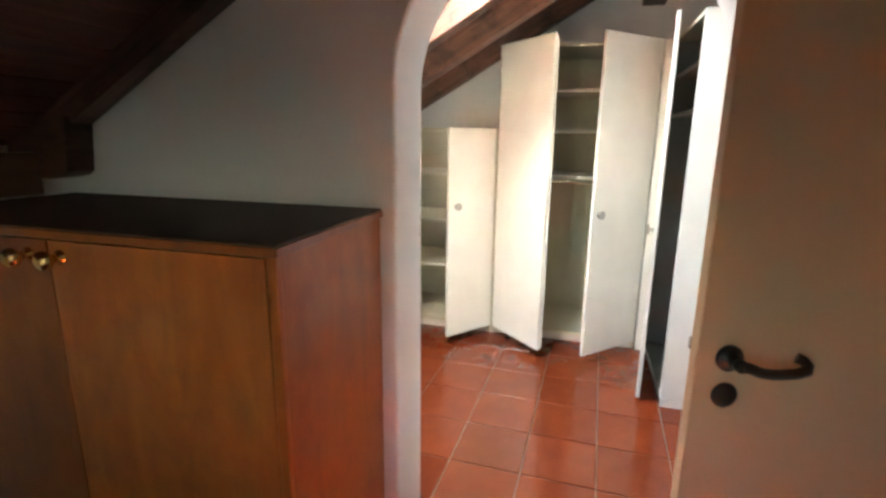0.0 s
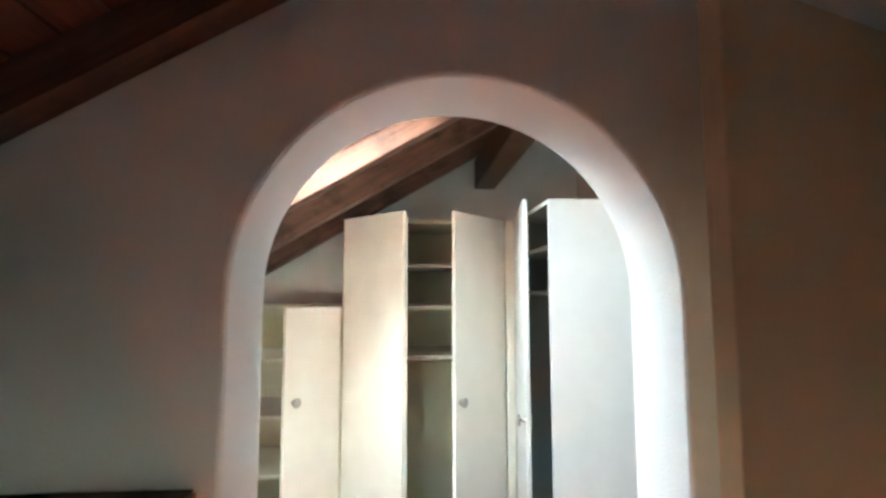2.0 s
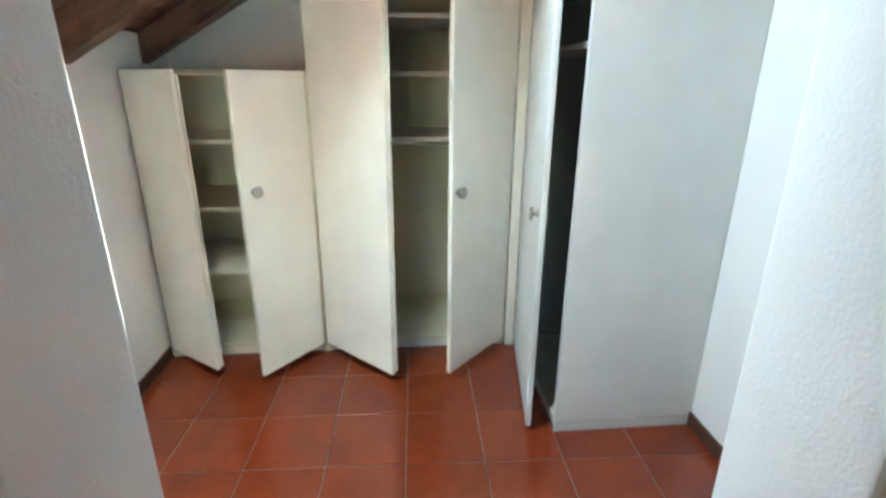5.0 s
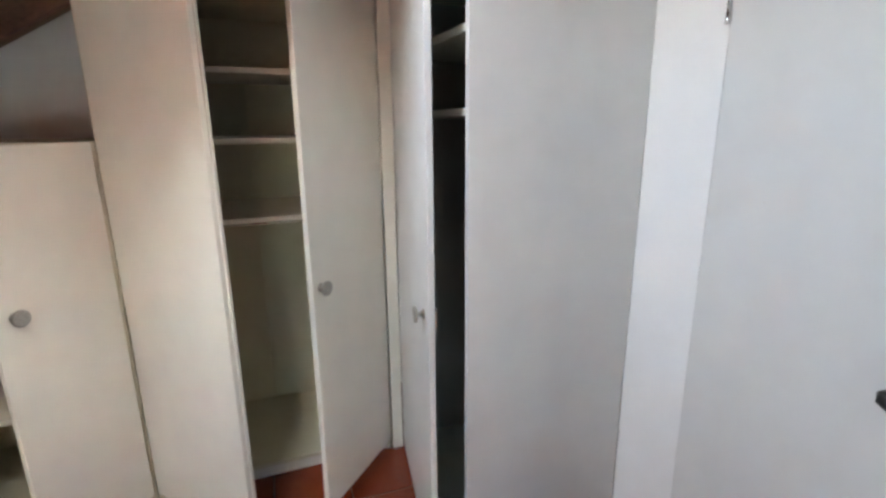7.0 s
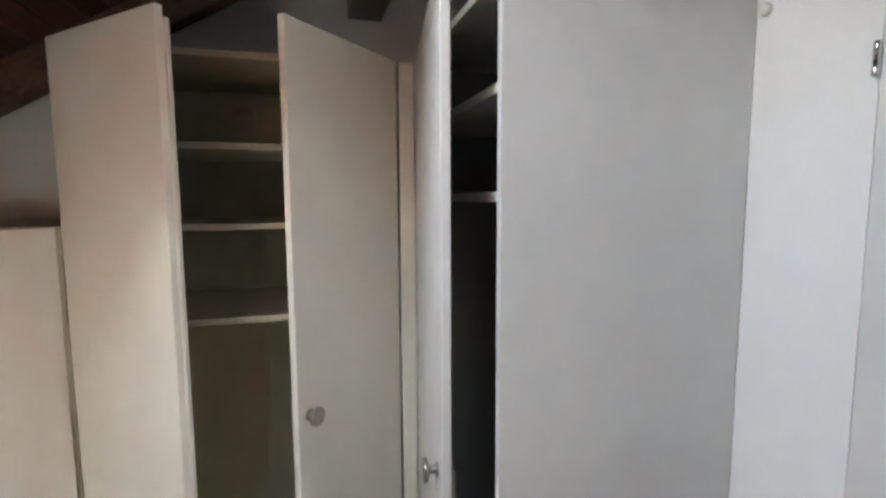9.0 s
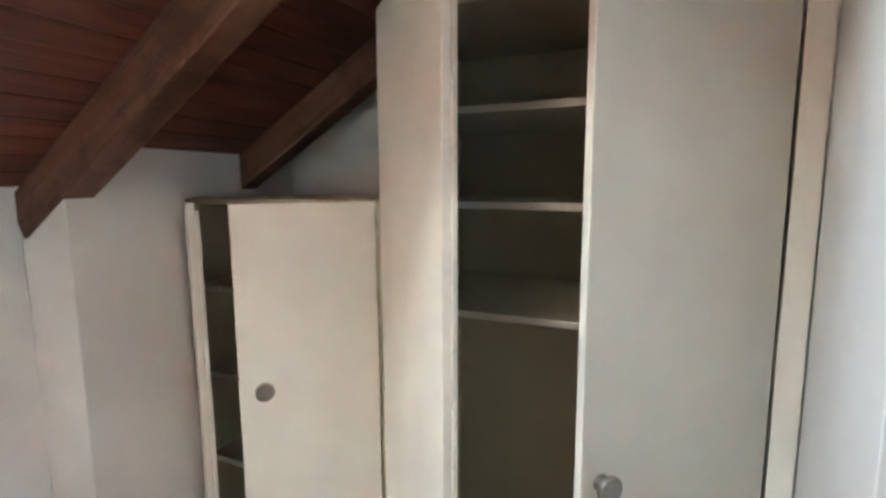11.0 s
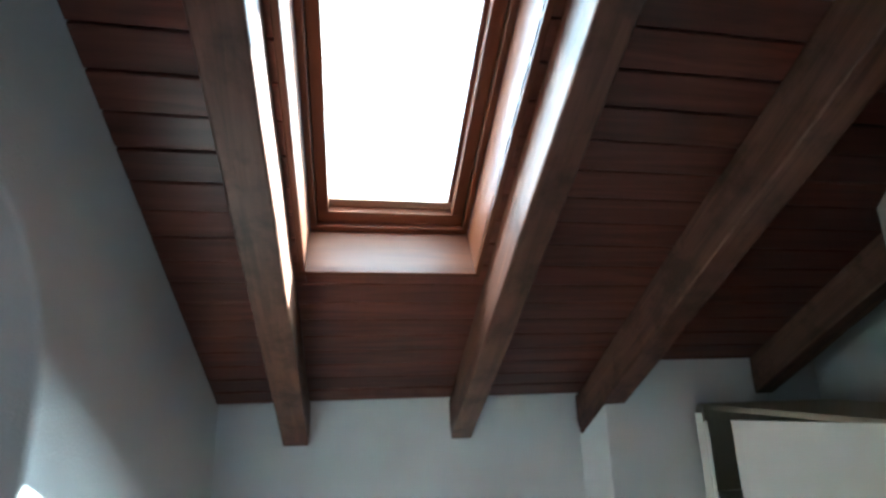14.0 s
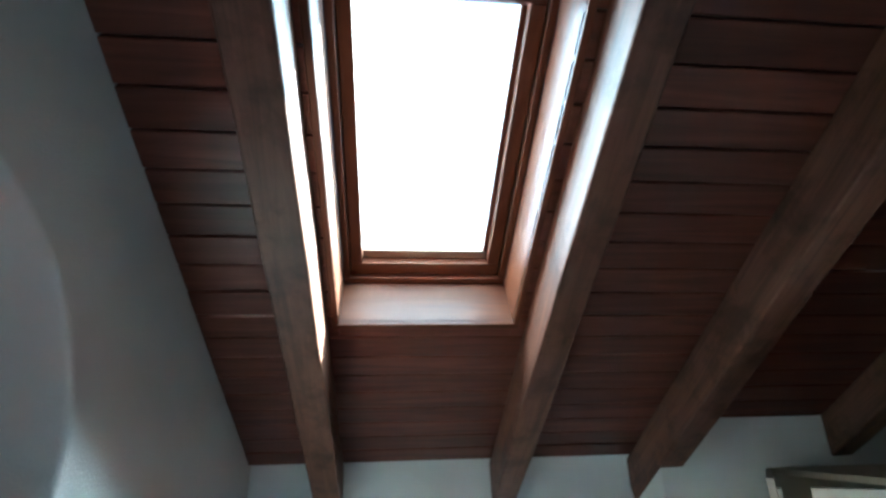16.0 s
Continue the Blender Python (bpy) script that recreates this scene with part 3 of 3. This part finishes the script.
filler = empty("filler_panel", (1.0085, 0.002, 0.0), "narrow cream-white filler panel in the wardrobe corner", "panel")
part("front_strip", box((0.0, 0.0, 0.0), (0.0515, 0.020, 2.016), bevel=0.0015), LACQUER, filler)
part("return_strip", box((0.0, 0.0204, 0.0), (0.0115, 0.298, 2.010)), LACQUER, filler)


def corner_wardrobe():
    x0, x1, y0, y1, z1 = 1.068, EAST_X - 0.003, -0.753, -0.002, 2.016
    thing = empty("corner_wardrobe", (x0, y0, 0), "white wardrobe with one door ajar and a dark empty inside", "wardrobe")
    mv = Matrix.Translation((-x0, -y0, 0))
    t = 0.020
    part("side_panel", box((x0, y0, 0.048), (x1, y0 + t, z1), mv, 0.0015), DOOR_PAINT, thing, "plain white side panel")
    part("plinth", box((x0 + 0.004, y0 + 0.001, 0.0), (x1, y0 + 0.016, 0.046), mv, 0.001), DOOR_PAINT, thing)
    part("front_plinth", box((x0 + 0.012, y0 + 0.018, 0.0), (x0 + 0.028, y1, 0.046), mv, 0.001), DOOR_PAINT, thing)
    part("side_panel", box((x0, y1 - t, 0.0), (x1, y1, z1), mv, 0.0015), SHADED_BOARD, thing)
    # added sheet that puts the shade colour on the side panel's inner face
    part("shade_lining", box((x0 + 0.004, y0 + t + 0.0005, 0.075), (x1 - 0.01, y0 + t + 0.004, z1 - t - 0.002), mv), SHADED_BOARD, thing, "added grey board for the shade inside")
    part("top_panel", box((x0, y0 + t, z1 - t), (x1, y1 - t, z1), mv, 0.0012), LACQUER, thing)
    part("bottom_panel", box((x0, y0 + t, 0.050), (x1, y1 - t, 0.070), mv, 0.0012), LACQUER, thing)
    part("back_panel", box((x1 - 0.008, y0 + t, 0.070), (x1, y1 - t, z1 - t), mv), SHADED_BOARD, thing)
    for z in (1.566, 1.790):
        part("shelf", box((x0 + 0.010, y0 + t + 0.005, z - 0.011), (x1 - 0.009, y1 - t - 0.001, z + 0.011), mv, 0.0015), LACQUER, thing)
    b = tube([((x0 + x1) / 2, y0 + t, 1.50), ((x0 + x1) / 2, y1 - t, 1.50)], 0.012)
    b.transform(mv)
    part("clothes_rail", b, CHROME, thing, "chrome clothes rail")
    hung_door(thing, (1.061, -0.003), (0.946, -0.742), 0.032, 2.014, knob_at=(0.672, 0.960), hinges=(0.25, 1.0, 1.8), knob_side=1, mat=DOOR_PAINT)
    return thing


corner_wardrobe()


# ---- doors ----
def lever_handle(parent, x, z, s, towards, y):
    """A black lever on a round rose and a round keyhole rose on one face of a door. s: which way the face looks."""
    turn = Matrix.Rotation(radians(-90 * s), 4, "X")
    rose = lathe([(0.027, 0.0), (0.027, 0.006), (0.0235, 0.010), (0.013, 0.011), (0.012, 0.034), (0.011, 0.036)])
    rose.transform(Matrix.Translation((x, y, z)) @ turn)
    part("rose", rose, BLACK, parent, "round black handle rose")
    d = towards
    pts = [(x, y + s * 0.040, z), (x + d * 0.014, y + s * 0.043, z - 0.002), (x + d * 0.032, y + s * 0.044, z - 0.010), (x + d * 0.055, y + s * 0.044, z - 0.0145),
           (x + d * 0.080, y + s * 0.044, z - 0.0150), (x + d * 0.105, y + s * 0.044, z - 0.0140), (x + d * 0.126, y + s * 0.043, z - 0.0095),
           (x + d * 0.133, y + s * 0.036, z - 0.003), (x + d * 0.130, y + s * 0.026, z + 0.004), (x + d * 0.121, y + s * 0.020, z + 0.007)]
    lever = tube(pts, 0.0105, n=14)
    b = lathe([(0.012, 0.0), (0.0125, 0.004), (0.0125, 0.016), (0.009, 0.019)])
    b.transform(Matrix.Translation((x, y + s * 0.028, z)) @ turn)
    me = bpy.data.meshes.new("tmp")
    b.to_mesh(me)
    b.free()
    lever.from_mesh(me)
    bpy.data.meshes.remove(me)
    part("lever", lever, BLACK, parent, "black curved lever handle")
    key = lathe([(0.026, 0.0), (0.026, 0.005), (0.022, 0.009), (0.006, 0.0095)])
    key.transform(Matrix.Translation((x, y, z - 0.078)) @ turn)
    part("key_rose", key, BLACK, parent, "round black keyhole rose")


def bedroom_door():
    """The open leaf in the bedroom. Local x runs from its free edge to its hinges, -y is the face first seen."""
    ang = radians(19)
    thing = empty("door_1", (0.808, -2.443, 0), "cream-beige painted wooden door standing wide open, black lever handle", "door", kind="structure")
    thing.matrix_world = Matrix.Translation((0.808, -2.443, 0)) @ Matrix.Rotation(ang, 4, "Z")
    w, h = 0.884, 2.003
    part("leaf", box((0.0, 0.0, 0.008), (w, 0.026, h), bevel=0.003), CREAM_PAINT, thing)
    part("rebate", box((0.014, 0.0262, 0.008), (w - 0.014, 0.046, h - 0.014), bevel=0.002), CREAM_PAINT, thing, "stepped rebated edge of the leaf")
    part("lock_plate", box((0.0125, 0.0275, 0.86), (0.0145, 0.0440, 1.10), bevel=0.0005), OLD_BRASS, thing, "tarnished brass lock forend on the door edge")
    part("latch", box((0.003, 0.029, 1.020), (0.014, 0.040, 1.045), bevel=0.002), CHROME, thing, "steel latch bolt")
    lever_handle(thing, 0.064, 1.015, -1, 1, 0.0)
    lever_handle(thing, 0.064, 1.015, 1, 1, 0.046)
    return thing


bedroom_door()


def closed_door():
    """The narrow closed door in the east wall; local y runs along the wall."""
    thing = empty("door_2", (EAST_X, DOOR_N, 0), "white painted flush door, closed, small steel hinges and black lever", "door", kind="structure")
    part("leaf", box((-0.004, -0.003, 0.006), (0.036, -DOOR_W + 0.003, DOOR_H - 0.003), bevel=0.002), DOOR_PAINT, thing)
    for z in (0.20, 1.807):
        k = lathe([(0.0055, -0.030), (0.0062, -0.028), (0.0062, -0.001), (0.0052, -0.0005), (0.0052, 0.0005), (0.0062, 0.001), (0.0062, 0.028), (0.0045, 0.032)], n=16)
        k.transform(Matrix.Translation((-0.011, 0.0, z)))
        part("hinge", k, CHROME, thing, "small steel hinge knuckle")
    turn = Matrix.Rotation(radians(-90), 4, "Y")
    y = -DOOR_W + 0.065
    rose = lathe([(0.027, 0.0), (0.027, 0.006), (0.0235, 0.010), (0.013, 0.011), (0.012, 0.034)])
    rose.transform(Matrix.Translation((-0.004, y, 0.99)) @ turn)
    part("rose", rose, BLACK, thing, "round black handle rose")
    part("lever", tube([(-0.040, y, 0.99), (-0.047, y + 0.014, 0.988), (-0.048, y + 0.04, 0.978), (-0.048, y + 0.08, 0.972), (-0.048, y + 0.11, 0.977), (-0.046, y + 0.13, 0.985),
                        (-0.034, y + 0.136, 0.99), (-0.022, y + 0.128, 0.994)], 0.0105, n=14), BLACK, thing, "black curved lever handle")
    key = lathe([(0.026, 0.0), (0.026, 0.005), (0.022, 0.009), (0.006, 0.0095)])
    key.transform(Matrix.Translation((-0.004, y, 0.912)) @ turn)
    part("key_rose", key, BLACK, thing, "round black keyhole rose")
    return thing


closed_door()

# frame of the bedroom doorway
bm = box((EAST_X - 0.018, BD_N, 0), (EAST_X - 0.001, BD_N + 0.055, 2.12), bevel=0.003)
box_into(bm, (EAST_X - 0.018, BD_N - BD_W - 0.06, 0), (EAST_X - 0.001, BD_N - BD_W, 2.12), bevel=0.003)
box_into(bm, (EAST_X - 0.018, BD_N - BD_W, 2.06), (EAST_X - 0.001, BD_N, 2.12), bevel=0.003)
structure("trim_doorway", bm, DOOR_PAINT, "white painted door frame", "door frame")

# skirting
bm = bmesh.new()
SK = 0.066
box_into(bm, (EAVE_X, ARCH_N, 0), (EAVE_X + 0.011, -0.390, SK), bevel=0.002)
box_into(bm, (EAVE_X, -0.389, 0), (-0.834, -0.378, SK), bevel=0.002)
box_into(bm, (-0.845, -0.3775, 0), (-0.834, 0.02, SK), bevel=0.002)
box_into(bm, (EAVE_X + 0.012, ARCH_N, 0), (AX - AR - 0.001, ARCH_N + 0.011, SK), bevel=0.002)
box_into(bm, (AX + AR + 0.001, ARCH_N, 0), (EAST_X - 0.012, ARCH_N + 0.011, SK), bevel=0.002)
box_into(bm, (EAST_X - 0.011, DOOR_N + 0.004, 0), (EAST_X, -0.742, SK), bevel=0.002)
structure("baseboard", bm, SKIRTING, "low dark brown skirting along the walls", "skirting")


# ---- bedroom cabinet ----
def bedroom_cabinet():
    x0, x1, y0, y1, z1 = -1.145, 0.008, -2.618, ARCH_S - 0.006, 1.219
    thing = empty("wooden_cabinet", (x0, y0, 0), "orange-brown wooden two-door cabinet with dark top and brass knobs", "cabinet")
    mv = Matrix.Translation((-x0, -y0, 0))
    t = 0.020
    part("side_panel", box((x1 - t, y0 + 0.022, 0), (x1, y1, z1 - 0.026), mv, 0.0015), PINE, thing)
    part("side_panel", box((x0, y0 + 0.022, 0), (x0 + t, y1, z1 - 0.026), mv, 0.0015), PINE, thing)
    part("front_stile", box((x1 - 0.022, y0 + 0.003, 0), (x1 + 0.0005, y0 + 0.0215, z1 - 0.026), mv, 0.003), PINE, thing, "rounded front edge strip")
    part("back_panel", box((x0 + t, y1 - 0.006, 0), (x1 - t, y1, z1 - 0.026), mv), PINE, thing)
    part("bottom_panel", box((x0 + t, y0 + 0.03, 0.05), (x1 - t, y1 - 0.007, 0.07), mv), PINE, thing)
    part("top", box((x0 - 0.006, y0 - 0.004, z1 - 0.0045), (x1 + 0.003, y1, z1), mv, 0.001), TOP_BOARD, thing, "dark brown top board")
    part("top_edge", box((x0 - 0.008, y0 - 0.008, z1 - 0.0255), (x1 + 0.010, y1, z1 - 0.005), mv, 0.003), PINE, thing, "orange wooden edge under the top")
    for a, b, k in ((x0 + 0.003, -0.583, -0.640), (-0.579, x1 - 0.024, -0.545)):
        d = part("door", box((a, y0, 0.06), (b, y0 + 0.020, z1 - 0.030), mv, 0.002), PINE, thing)
        kn = lathe([(0.017, 0), (0.018, 0.003), (0.010, 0.007), (0.0095, 0.020), (0.016, 0.025), (0.0215, 0.032), (0.0225, 0.038), (0.0205, 0.046), (0.013, 0.051), (0.003, 0.053)])
        kn.transform(mv @ Matrix.Translation((k, y0, 1.152)) @ Matrix.Rotation(radians(90), 4, "X"))
        part("knob", kn, BRASS, d, "polished brass knob")
    return thing


bedroom_cabinet()


# ---- small things ----
def socket():
    thing = empty("wall_socket", (EAVE_X, -1.523, 0.277), "white square wall socket low on the wall", "socket")
    part("plate", box((0.0, -0.040, -0.040), (0.009, 0.040, 0.040), bevel=0.003), PLASTIC, thing)
    part("insert", box((0.0092, -0.026, -0.026), (0.012, 0.026, 0.026), bevel=0.002), PLASTIC, thing)
    for dy, dz in ((-0.010, 0.0), (0.0, 0.005), (0.010, 0.0)):
        h = lathe([(0.0026, 0), (0.0026, 0.0008)], n=10)
        h.transform(Matrix.Translation((0.0121, dy, dz)) @ Matrix.Rotation(radians(90), 4, "Y"))
        part("pin_hole", h, HOLE, thing, "dark pin hole")


socket()
hook = lathe([(0.013, 0), (0.0135, 0.003), (0.0135, 0.014), (0.011, 0.018), (0.004, 0.019)])
hook.transform(Matrix.Translation((EAST_X, -0.778, 1.975)) @ Matrix.Rotation(radians(-90), 4, "Y"))
tagged(mesh_object("wall_button", hook, PLASTIC), "small round white button on the wall beside the wardrobe", "button")


# ---- floor, tile by tile ----
floor = structure("floor", box((-1.6, SOUTH_Y - 0.2, -0.14), (EAST_OUT, BACK_Y + 0.2, -0.0035)), GROUT, "terracotta tiled floor with thin grey joints", "floor")


def tile_mesh(size, k):
    bm = bmesh.new()
    r = random.Random(k)
    h, c = size / 2, 0.0016
    low_ring = [bm.verts.new((x * h, y * h, -0.010)) for x, y in ((-1, -1), (1, -1), (1, 1), (-1, 1))]
    mid = [bm.verts.new((x * h, y * h, -0.0016)) for x, y in ((-1, -1), (1, -1), (1, 1), (-1, 1))]
    up = [bm.verts.new((x * (h - c), y * (h - c), r.uniform(-0.0003, 0.0003))) for x, y in ((-1, -1), (1, -1), (1, 1), (-1, 1))]
    for a, b in ((low_ring, mid), (mid, up)):
        for i in range(4):
            bm.faces.new((a[i], a[(i + 1) % 4], b[(i + 1) % 4], b[i]))
    bm.faces.new(up)
    me = bpy.data.meshes.new("tile")
    bm.to_mesh(me)
    bm.free()
    me.materials.append(TILE)
    return me


TILE_PITCH = 0.318
meshes = [tile_mesh(TILE_PITCH - 0.0048, k) for k in range(6)]
turn = Matrix.Rotation(radians(-2.0), 4, "Z")
rng = random.Random(11)
for i in range(-6, 6):
    for j in range(-13, 5):
        p = Vector((0.436, -0.573, 0)) + turn @ Vector(((i + 0.5) * TILE_PITCH, (j + 0.5) * TILE_PITCH, 0))
        if -1.45 < p.x < EAST_OUT - 0.05 and SOUTH_Y - 0.15 < p.y < BACK_Y + 0.15:
            o = new("tile", rng.choice(meshes))
            o.parent = floor
            o.matrix_basis = Matrix.Translation((p.x, p.y, rng.uniform(-0.0004, 0.0004))) @ turn @ Matrix.Rotation(radians(rng.uniform(-0.15, 0.15)), 4, "Z")
